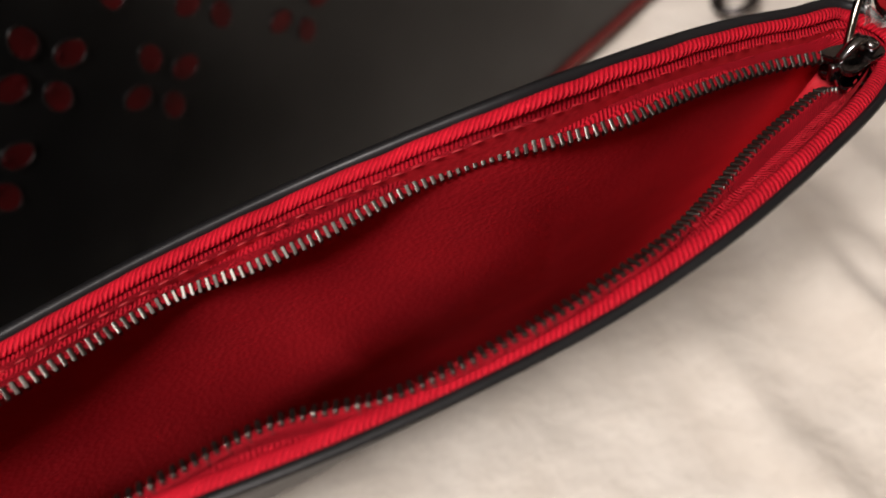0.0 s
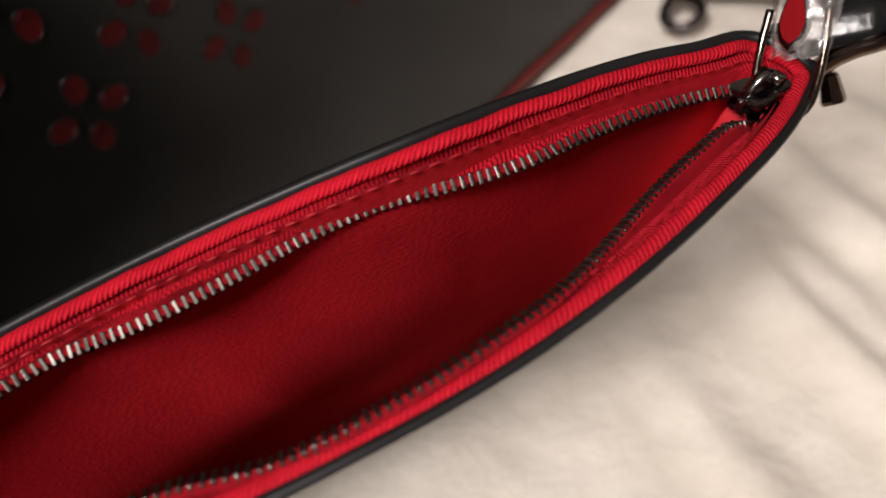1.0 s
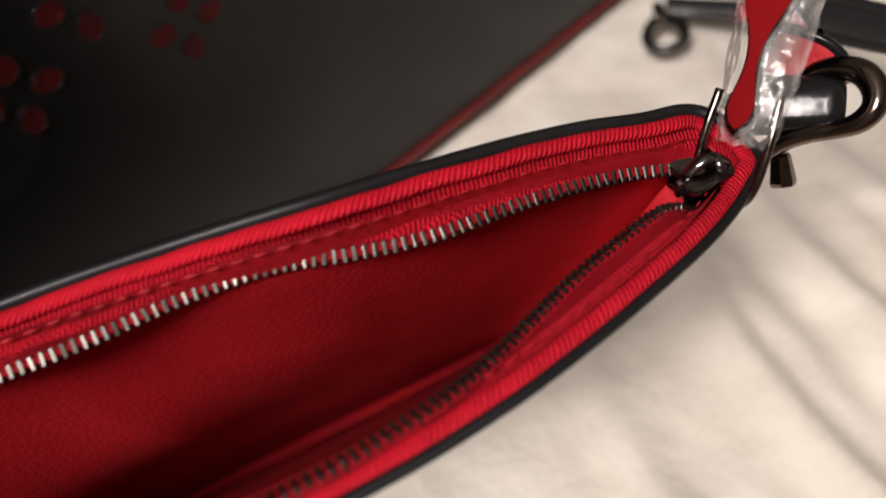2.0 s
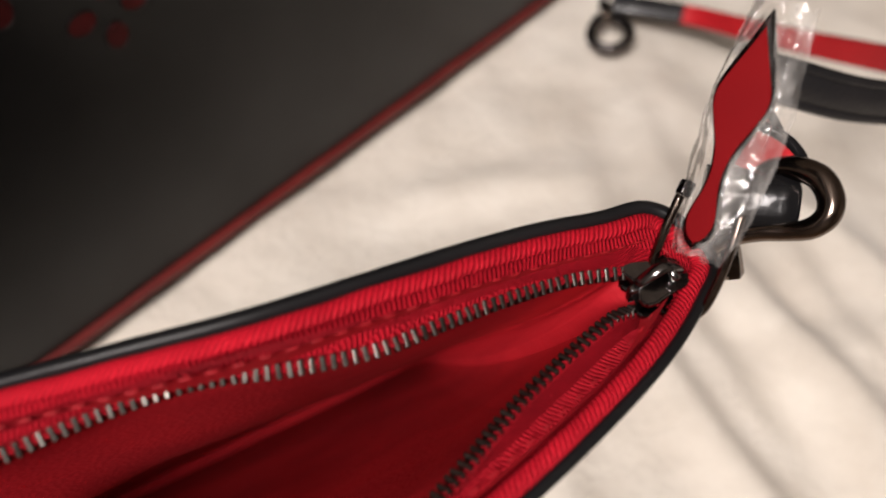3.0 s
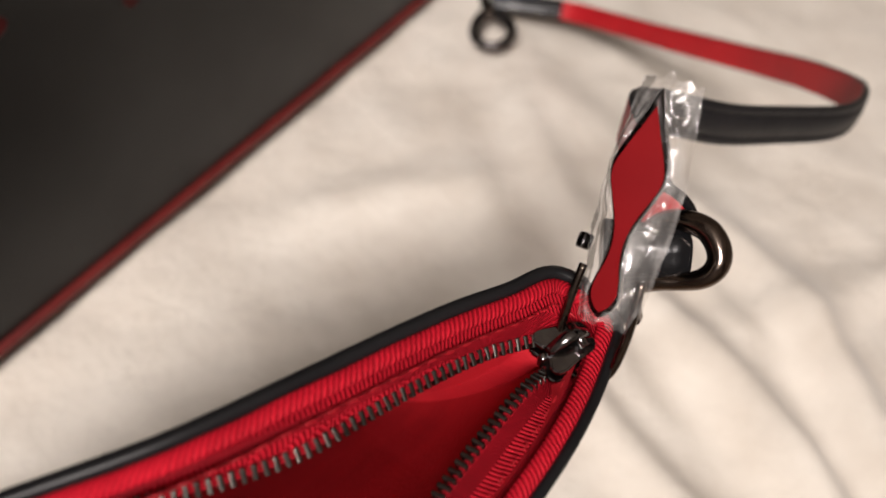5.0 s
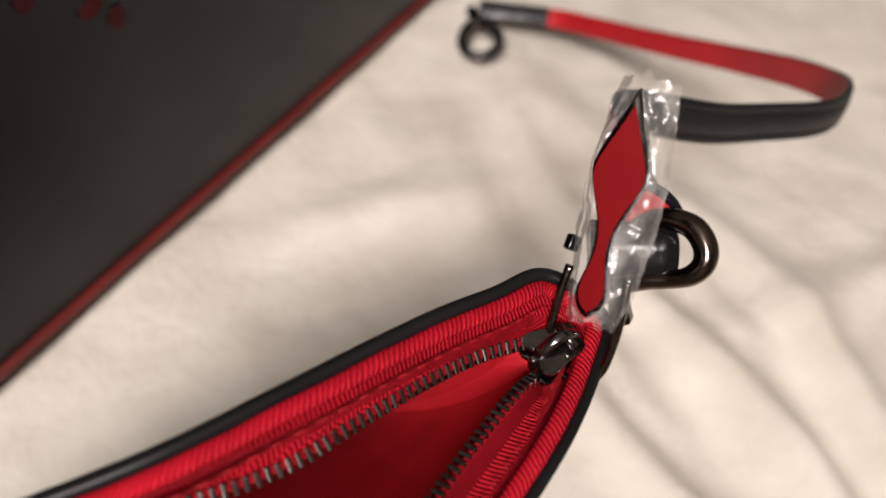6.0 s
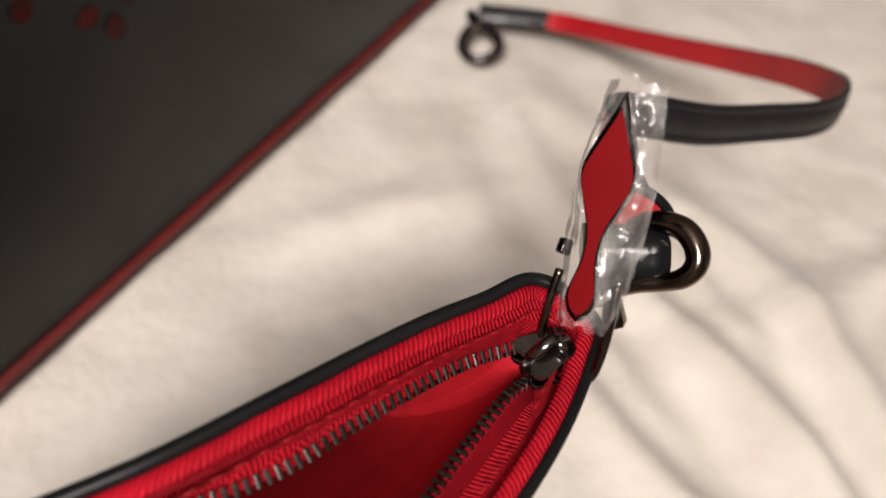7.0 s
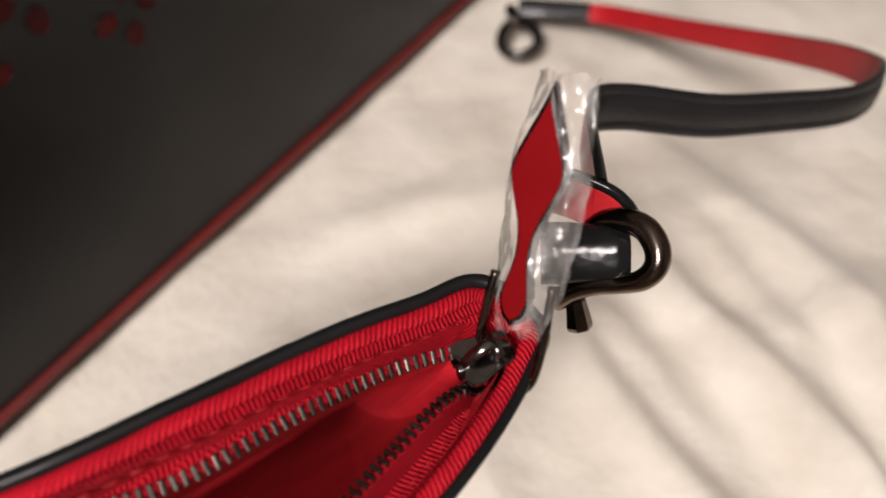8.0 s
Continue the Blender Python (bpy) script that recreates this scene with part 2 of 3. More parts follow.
def bed():
    base = thing("bed", (0, 0.1, -0.55), "wide bed made up with a wrinkled cream cloth", "bed")
    bm = box((1.7, 1.17, 0.5), 0.04, (0, 0.36, 0.275))
    part("mattress", bm, MATTRESS, base)
    xs = sorted({round(v, 4) for v in [*np.linspace(-0.9, -0.32, 20), *np.linspace(-0.32, 0.42, 190), *np.linspace(0.42, 0.9, 16)]})
    ys = sorted({round(v, 4) for v in [*np.linspace(-0.14, 0.55, 180), *np.linspace(0.55, 1.10, 18)]})
    rows = []
    for x in xs:
        sway = 0.006 * math.sin(x * 31) + 0.003 * noise.noise((x * 20, 0, 6))
        hem = [(-0.165 + sway, -0.42), (-0.165 + sway, -0.25), (-0.163 + sway * 0.7, -0.10), (-0.160, -0.035), (-0.155, -0.014)]
        rows.append([*[Vector((x, y, z)) for y, z in hem], *[Vector((x, y, bed_height(x, y))) for y in ys]])
    cover = part("bed_cover", skin(rows), CLOTH, None, "cream brushed cotton cover with soft creases")
    under(cover, base)


# the near hook's own place and turn
HOOK_AT = pose(0.0177, 0.0138, 0.1630, 36.8, -4.9, 0.1)


# ---------------------------------------------------------------- pouch
def mm(points, lift=0.0):
    return [Vector((x / 1000, y / 1000, z / 1000 + lift)) for x, y, z in points]


OUTER = [(-159.9, -99.4, 160.8), (-135.7, -81.8, 165.2), (-115.6, -64.3, 166.6), (-97.6, -49.3, 167.7), (-80.5, -37.9, 169.2), (-64.0, -30.9, 172.3),
    (-49.5, -24.5, 174.2), (-38.0, -16.6, 173.2), (-28.2, -9.2, 171.5), (-19.7, -2.7, 169.3), (-12.1, 2.6, 166.9), (-5.4, 7.4, 165.1), (0.4, 5.9,
    164.0), (4.8, 1.8, 162.3), (2.9, -4.5, 162.7), (-0.1, -11.3, 163.8), (-4.2, -18.6, 165.1), (-9.6, -26.5, 166.3), (-16.2, -35.2, 167.1), (-24.4,
    -44.6, 167.6), (-35.0, -54.1, 167.2), (-47.9, -63.6, 167.1), (-63.5, -73.4, 166.9), (-81.7, -83.4, 166.9), (-101.9, -95.6, 167.9), (-124.7,
    -109.9, 169.3), (-151.2, -125.1, 170.9), (-184.2, -135.7, 170.7)]
BACK_TEETH = [(-6.9, -1.6, 162.1), (-14.4, -5.2, 163.4), (-21.6, -10.2, 164.9), (-28.7, -15.8, 166.2), (-36.2, -21.8, 167.1), (-45.1, -26.2, 167.5),
    (-55.0, -29.6, 167.3), (-64.4, -35.0, 166.7), (-73.6, -41.6, 165.8), (-83.4, -48.0, 165.1), (-94.5, -52.6, 163.5), (-103.1, -62.1, 164.3),
    (-111.5, -72.4, 165.7), (-120.7, -82.8, 166.9), (-130.7, -93.4, 167.9), (-141.6, -103.9, 168.8), (-153.6, -114.2, 169.5), (-166.2, -124.8, 170.1)]
FRONT_TEETH = [(-2.6, -3.0, 155.4), (-7.8, -8.6, 160.3), (-13.7, -16.4, 161.7), (-19.5, -24.9, 162.7), (-24.5, -34.3, 164.6), (-30.1, -43.9, 167.1),
    (-38.0, -52.7, 168.4), (-47.6, -60.6, 168.4), (-58.9, -66.9, 166.8), (-71.8, -71.3, 166.5), (-83.3, -79.9, 166.5), (-95.1, -89.2, 167.0), (-107.7,
    -98.5, 167.5), (-121.3, -107.8, 168.0), (-135.7, -117.3, 168.5), (-150.9, -127.2, 168.9), (-166.8, -137.4, 169.3)]
AXIS_A, AXIS_B = Vector((0.000, -0.001)), Vector((-0.172, -0.142))


def to_axis(p):
    d = AXIS_B - AXIS_A
    f = max(0.12, min(0.90, (Vector((p.x, p.y)) - AXIS_A).dot(d) / d.length_squared))
    return AXIS_A + d * f


def inward(line):
    """Unit steps from the rim towards the inside of the mouth."""
    out = []
    for d in tangents(line):
        out.append(Vector((d.y, -d.x, 0)).normalized())
    return out


LEAN = Vector((-0.028, 0.082, 0))


def wall_rings(line, top, bottom, close, levels, sink=0.0, lean=1.0):
    """Rows of points down a pouch wall that narrows to its bottom seam."""
    rings = []
    for p in line:
        q = to_axis(p)
        ring = []
        for k in range(levels + 1):
            f = k / levels
            side = Vector((-0.77, 0.64)).dot(Vector((p.x, p.y)) - q)
            keep = 1 - (1 - close) * (f ** (1.7 if side > 0 else 0.4))
            far = max(0.0, min(1.0, (-0.045 - p.x) / 0.040))
            droop = sink * far * max(0.0, min(1.0, side / 0.008)) * (math.sin(math.pi * min(1.0, f / 0.66)) ** 2.2) * (1 + 0.25 * noise.noise((p.x * 45, f * 3, 0)))
            bulge = 0.0015 * math.sin(f * math.pi) * noise.noise((p.x * 30, p.y * 30, f * 2))
            ring.append(Vector((q.x + (p.x - q.x) * keep + bulge, q.y + (p.y - q.y) * keep + bulge, (p.z + top) * (1 - f) + bottom * f)) + LEAN * (f ** 1.2 * lean) + Vector((0.77, -0.64, 0.10)) * droop)
        rings.append(ring)
    return rings


def pouch():
    bag = thing("zip_pouch", (-0.08, -0.06, 0.0), "small black leather pouch standing open with a red lining and zip", "pouch")

    def put(name, bm, mat, label="", parent=bag, smooth=True):
        return under(part(name, bm, mat, None, label, smooth), parent)

    rim = spline(mm(OUTER), 0.0012)
    inn = inward(rim)
    # leather body and bottom
    rings = wall_rings([p + n * 0.0012 for p, n in zip(rim, inn)], -0.0022, 0.004, 0.12, 16)
    put("body", skin(rings), BLACK_LEATHER, "black leather body")
    # painted edge of the mouth
    prof = [(0.0009, -0.0023), (0.0000, -0.0018), (-0.0009, -0.0008), (-0.0007, 0.0002), (0.0003, 0.0006), (0.0009, 0.0003), (0.0011, -0.0006), (0.0011, -0.0030)]
    rows = []
    for i, (p, n) in enumerate(zip(rim, inn)):
        w = 1 + 0.06 * noise.noise((p.x * 60, p.y * 60, 0))
        q = to_axis(p)
        low = 1.0 if Vector((-0.77, 0.64)).dot(Vector((p.x, p.y)) - q) > 0 else 0.45
        rows.append([p + n * (a * (w if a > 0 else w * low)) + Vector((0, 0, b * (low if a < 0.001 else 1.0))) for a, b in prof])
    put("edge_trim", skin(rows), BLACK_EDGE, "glossy black painted leather edge")
    # woven binding inside the edge
    rows = []
    for i, (p, n) in enumerate(zip(rim, inn)):
        c = p + n * 0.0022 + Vector((0, 0, -0.0007 + 0.00025 * noise.noise((p.x * 200, p.y * 200, 4))))
        rows.append([c + n * (0.00120 * math.cos(a)) + Vector((0, 0, 0.0008 * math.sin(a))) for a in (math.pi * (1.15 - 1.3 * k / 8) for k in range(9))])
    put("binding", skin(rows), BINDING, "red woven binding cord")
    # lining
    rings = wall_rings([p + n * 0.0042 for p, n in zip(rim, inn)], -0.0022, 0.012, 0.10, 24, 0.006, 0.955)
    put("lining", skin(rings), RED_LINING, "smooth red leather lining")
    flat = [Vector((*to_axis(p), 0)) for p in rim]
    rows = [[Vector((q.x + (p.x - q.x) * k, q.y + (p.y - q.y) * k, 0.0125)) + LEAN * 0.955 for k in (0.0, 0.12)] for p, q in zip(rim, flat)]
    put("lining_bottom", skin(rows), RED_LINING)
    rows = [[Vector((q.x + (p.x - q.x) * k, q.y + (p.y - q.y) * k, 0.004)) + LEAN for k in (0.0, 0.14)] for p, q in zip(rim, flat)]
    put("bottom_panel", skin(rows), BLACK_LEATHER)
    # zip tapes and teeth
    corner = min(range(len(rim)), key=lambda i: (rim[i] - Vector((0.006, 0.001, rim[i].z))).length)
    for side, teeth, stretch in (("back", BACK_TEETH, range(corner, -1, -1)), ("front", FRONT_TEETH, range(corner, len(rim)))):
        idx = list(stretch)
        edge = [rim[i] + inn[i] * 0.0026 + Vector((0, 0, -0.0014)) for i in idx]
        head = mm([(3.2, -1.5, 161.5), (-1.5, -2.0, 161.5)])
        row = spline(mm(teeth), 0.0012)
        whole = head + row
        n = 150
        ea, ta = spline(edge[::6] + [edge[-1]], 0.0005), spline(whole, 0.0005)
        rows = []
        for k in range(n + 1):
            s = k / n
            a = ea[min(len(ea) - 1, int(s * (len(ea) - 1)))]
            b = ta[min(len(ta) - 1, int((s ** 0.985) * (len(ta) - 1)))]
            wave = 0.0006 * noise.noise((a.x * 40, a.y * 40, 2 if side == "back" else 9))
            rows.append([a.lerp(b, f) + Vector((0, 0, (wave - 0.0007) * math.sin(f * math.pi))) for f in (0, 0.15, 0.3, 0.45, 0.6, 0.75, 0.9, 1.0)])
        tape = put("zip_tape", skin(rows), TAPE, "red herringbone zip tape")
        beadline = spline(mm(teeth, -0.0003), 0.0012)
        bead = under(part("tape_bead", tube(beadline, 0.00065, 8), TAPE), tape)
        pins = spline(mm(teeth), 0.00122)
        dirs = tangents(pins)
        bm = box((0.00060, 0.0018, 0.0012), 0.00014, (0, 0.0000, 0.0))
        bmesh.ops.translate(bm, verts=[v for v in bm.verts if v.co.y > 0.0006], vec=(0, 0, -0.00025))
        first = None
        for i, (p, d) in enumerate(zip(pins, dirs)):
            into = Vector((d.y, -d.x, 0)) * (-1 if side == "back" else 1)
            into.z = -0.55
            if first is None:
                tooth = part("tooth", bm, TOOTH_METAL, None, "", False)
                first = tooth.data
            else:
                tooth = new("tooth", first)
            tilt = pose(0, 0, 0, random.uniform(-7, 7), random.uniform(-6, 6), random.uniform(-4, 4))
            tooth.matrix_basis = basis(p + into * 0.0004, d, into) @ tilt
            under(tooth, tape)
    # seam stitches beside the binding
    seam = [p + n * 0.0048 + Vector((0.00015 * noise.noise((p.x * 300, p.y * 300, 7)), 0, -0.0016)) for p, n in zip(rim, inn)]
    seam = spline(seam[::5], 0.0014)
    bm = bmesh.new()
    for a, b in zip(seam[0::2], seam[1::2]):
        lift = Vector((0, 0, 0.00012 + random.uniform(0, 0.0001)))
        d = (b - a).normalized()
        side = d.cross(Vector((0, 0, 1)))
        ends = []
        for q, r in ((a, 0.00006), (a.lerp(b, 0.25), 0.00014), (a.lerp(b, 0.75), 0.00014), (b, 0.00006)):
            ends.append([bm.verts.new(q + lift + side * (r * math.cos(t)) + Vector((0, 0, r * math.sin(t)))) for t in (math.pi * k / 3 for k in range(6))])
        for r0, r1 in zip(ends, ends[1:]):
            for k in range(6):
                bm.faces.new((r0[k], r0[(k + 1) % 6], r1[(k + 1) % 6], r1[k]))
    tagged(put("stitching", bm, RED_THREAD, "red seam stitches"), kind="stuff")
    # slider
    ax = Vector((-0.86, -0.50, -0.06)).normalized()
    here = Vector((-0.0030, -0.0027, 0.1612))
    m = basis(here, ax, (-ax.y, ax.x, 0)) @ Matrix.Scale(0.86, 4)
    bm = bmesh.new()
    for s in (1, -1):
        plate = [(-0.0040, 0.0018), (-0.0030, 0.0028), (0.0000, 0.0032), (0.0030, 0.0040), (0.0044, 0.0038), (0.0050, 0.0026), (0.0042, 0.0010), (0.0038, 0.0), (0.0042, -0.0010), (0.0050, -0.0026), (0.0044, -0.0038), (0.0030, -0.0040), (0.0, -0.0032), (-0.0030, -0.0028), (-0.0040, -0.0018)]
        lower = [bm.verts.new((x, y, s * 0.0017 - 0.0006)) for x, y in plate]
        upper = [bm.verts.new((x, y, s * 0.0017 + 0.0006)) for x, y in plate]
        bm.faces.new(lower), bm.faces.new(upper)
        for a in range(len(plate)):
            b = (a + 1) % len(plate)
            bm.faces.new((lower[a], lower[b], upper[b], upper[a]))
    bmesh.ops.recalc_face_normals(bm, faces=bm.faces)
    bmesh.ops.bevel(bm, geom=bm.edges[:], offset=0.0003, segments=2, affect="EDGES")
    slider = part("zip_slider", bm, GUNMETAL, None, "polished gunmetal slider", False)
    slider.matrix_basis = m
    under(slider, bag)
    post = part("divider", box((0.0032, 0.0014, 0.0032), 0.0004, (0.0036, 0, 0)), GUNMETAL)
    post.matrix_basis = m
    under(post, slider)
    arch = [Vector((-0.0036 + 0.0074 * k / 12, 0, 0.0020 + 0.0026 * math.sin(math.pi * k / 12))) for k in range(13)]
    br = part("bridge", tube(arch, 0.0007, 10, 1.5, Vector((0, 1, 0))), GUNMETAL)
    br.matrix_basis = m
    under(br, slider)
    knob = part("rivet", tube([Vector((-0.0012, -0.0022, 0.0036)), Vector((-0.0012, 0, 0.0037)), Vector((-0.0012, 0.0022, 0.0036))], 0.0007, 12), GUNMETAL)
    knob.matrix_basis = m
    under(knob, slider)
    # pull: wire link, framed plate, enamel, film
    base, tip = Vector((-0.0002, -0.0012, 0.1676)), Vector((0.0037, 0.0191, 0.1896))
    d = (tip - base).normalized()
    wide = Vector((0.86, -0.34, 0.36))
    m = basis(base, d, -wide)
    length = (tip - base).length
    shape = [(0.0, 0.0), (0.02, 0.032), (0.05, 0.054), (0.10, 0.068), (0.16, 0.062), (0.23, 0.046), (0.30, 0.037), (0.37, 0.040), (0.45, 0.057),
             (0.53, 0.087), (0.60, 0.113), (0.65, 0.121), (0.70, 0.114), (0.78, 0.085), (0.88, 0.045), (1.0, 0.0)]

    def outline(grow, count=64):
        half = spline([(s, w, 0) for s, w in shape], 1.13 / count)
        pts = []
        for p in half:
            pts.append((p.x, max(0.0, p.y)))
        c = 0.36
        up = [(c + (x - c) * (1 - grow * 0.09), max(0.0, y - grow * 0.018)) for x, y in pts]
        return [(x * length, y * length) for x, y in up] + [(x * length, -y * length) for x, y in reversed(up[1:-1])]

    def slab(loops):
        bm = bmesh.new()
        rows = [[bm.verts.new((x, y, z)) for x, y in loop] for loop, z in loops]
        n = len(rows[0])
        for a, b in zip(rows, rows[1:]):
            for i in range(n):
                bm.faces.new((a[i], a[(i + 1) % n], b[(i + 1) % n], b[i]))
        bm.faces.new(rows[0]), bm.faces.new(rows[-1])
        bmesh.ops.remove_doubles(bm, verts=bm.verts, dist=1e-6)
        return bm

    pull = part("zip_pull", slab([(outline(0.25), -0.0010), (outline(0.0), -0.0006), (outline(0.0), 0.0006), (outline(0.25), 0.0010)]), DARK_METAL, None,
                "long wavy drop-shaped gunmetal pull with red enamel", True)
    pull.matrix_basis = m
    under(pull, bag)
    en = part("enamel", slab([(outline(0.72), 0.0008), (outline(0.72), 0.00112), (outline(0.80), 0.00118)]), ENAMEL, None, "glossy red enamel inlay", False)
    en.matrix_basis = m
    under(en, pull)
    loop = [(0.0060, 0.0040), (0.0010, 0.0045), (-0.0040, 0.0048), (-0.0070, 0.0043), (-0.0088, 0.0026), (-0.0093, 0.0004), (-0.0087, -0.0018), (-0.0068, -0.0033), (-0.0030, -0.0040), (0.0010, -0.0042), (0.0060, -0.0040)]
    wire = part("wire_link", tube(spline([(x, y, -0.0008 + 0.12 * min(0, x)) for x, y in loop], 0.0006), 0.00062, 10), BRONZE, None, "thin gunmetal wire link")
    wire.matrix_basis = m
    under(wire, pull)
    rng = random.Random(4)
    def plate_half(f):
        f = max(0.0, min(1.0, f))
        for (s0, w0), (s1, w1) in zip(shape, shape[1:]):
            if f <= s1:
                return w0 + (w1 - w0) * (f - s0) / (s1 - s0)
        return 0.0

    for side, lab in ((0, "crinkled clear protective film"), (1, "crinkled clear protective film"), (-1, "crinkled clear protective film")):
        rows = []
        for i in range(49):
            s = -0.03 + 1.07 * i / 48
            reach = 0.105 + 0.045 * math.sin(min(1, max(0, s)) * math.pi) + 0.012 * noise.noise((s * 9, side * 3, 0))
            left, right = reach + 0.0, -reach - 0.045
            if side == 0:
                ends = (left, right)
            elif side == 1:
                ends = (plate_half(s) * 0.98, left)
            else:
                ends = (-plate_half(s) * 0.98, right)
            ring = []
            for j in range(13):
                v = j / 12
                off = ends[0] + (ends[1] - ends[0]) * v
                cr = 0.0009 * noise.noise((s * 7, v * 3 + side * 7, 1)) + 0.0004 * noise.noise((s * 22, v * 7, side + 4))
                z = -0.0016 + cr if side == 0 else (0.0013 * (1 - v ** 2) - 0.0014 * v ** 2 + cr * (0.4 + v))
                ring.append(Vector((s * length + 0.0010 * noise.noise((off * 20, 2, side)) * (1 if 0 < i < 48 else 1.8), off * length, z)))
            rows.append(ring)
        film = part("film", skin(rows), FILM, None, lab)
        film.matrix_basis = m
        under(film, pull)
    # rolled tab at the corner that sits in the hook
    rows = []
    for i in range(25):
        f = i / 24
        r = 4.7 - 0.6 * f - 0.9 * max(0.0, f - 0.85) / 0.15
        row = []
        for k in range(24):
            a = 2 * math.pi * k / 24
            ridge = 1 + 0.05 * math.cos(5 * a + 0.6 * f) + 0.03 * noise.noise((f * 5, math.cos(a) * 2, math.sin(a) * 2))
            row.append(HOOK_AT @ Vector((-0.0135 + 0.0126 * f, 0.0003 + r * ridge * math.cos(a) / 1000, -0.0042 + 0.0022 * f + 0.62 * r * ridge * math.sin(a) / 1000)))
        rows.append(row)
    put("corner_tab", skin(rows, True, True), NAVY_LEATHER, "rolled glossy blue-black leather tab held in the hook")
    return bag


# ---------------------------------------------------------------- strap with its two hooks
def hook(parent, m, size, metal, barrel=True, thick=1.0):
    """A lobster hook lying in its own xy plane: eye at the origin, bow towards +x."""
    bow = [(0.10, -0.16), (0.28, -0.34), (0.55, -0.46), (0.82, -0.40), (1.0, -0.18), (1.02, 0.10), (0.88, 0.34), (0.62, 0.44), (0.36, 0.36), (0.14, 0.18)]
    line = spline([(x * size, y * size, 0) for x, y in bow], size * 0.035)
    bm = tube(line, lambda f: size * thick * (0.165 - 0.035 * math.sin(math.pi * min(1, f * 1.05))), 14, 1.15)
    a = part("hook_bow", bm, metal, None, "polished gunmetal lobster hook")
    a.matrix_basis = m
    under(a, parent)
    if barrel:
        prof = [(-0.42, 0.10), (-0.40, 0.13), (-0.22, 0.15), (-0.12, 0.12), (-0.05, 0.16), (0.08, 0.17), (0.16, 0.12)]
        rows = [[Vector((x * size, r * size * math.cos(t), r * size * math.sin(t))) for t in (2 * math.pi * k / 8 for k in range(8))] for x, r in prof]
        b = part("swivel", skin(rows, True, True), BRONZE, None, "faceted gunmetal swivel")
        b.matrix_basis = m
        under(b, a)
    return a


STRAP = [(0.0125, 0.0215, 0.1640), (0.0148, 0.0536, 0.1510), (0.0225, 0.0626, 0.1460), (0.0419, 0.0684, 0.1390), (0.0594, 0.0766, 0.1330), (0.0774,
    0.0857, 0.1270), (0.0876, 0.0938, 0.1230), (0.0957, 0.1051, 0.1180), (0.1027, 0.1216, 0.1080), (0.1034, 0.1445, 0.0940), (0.0992, 0.1747, 0.0740),
    (0.0825, 0.2187, 0.0460), (0.0663, 0.2522, 0.0260), (0.0520, 0.2700, 0.0160), (0.0285, 0.2773, 0.0120), (0.0126, 0.2796, 0.0110)]


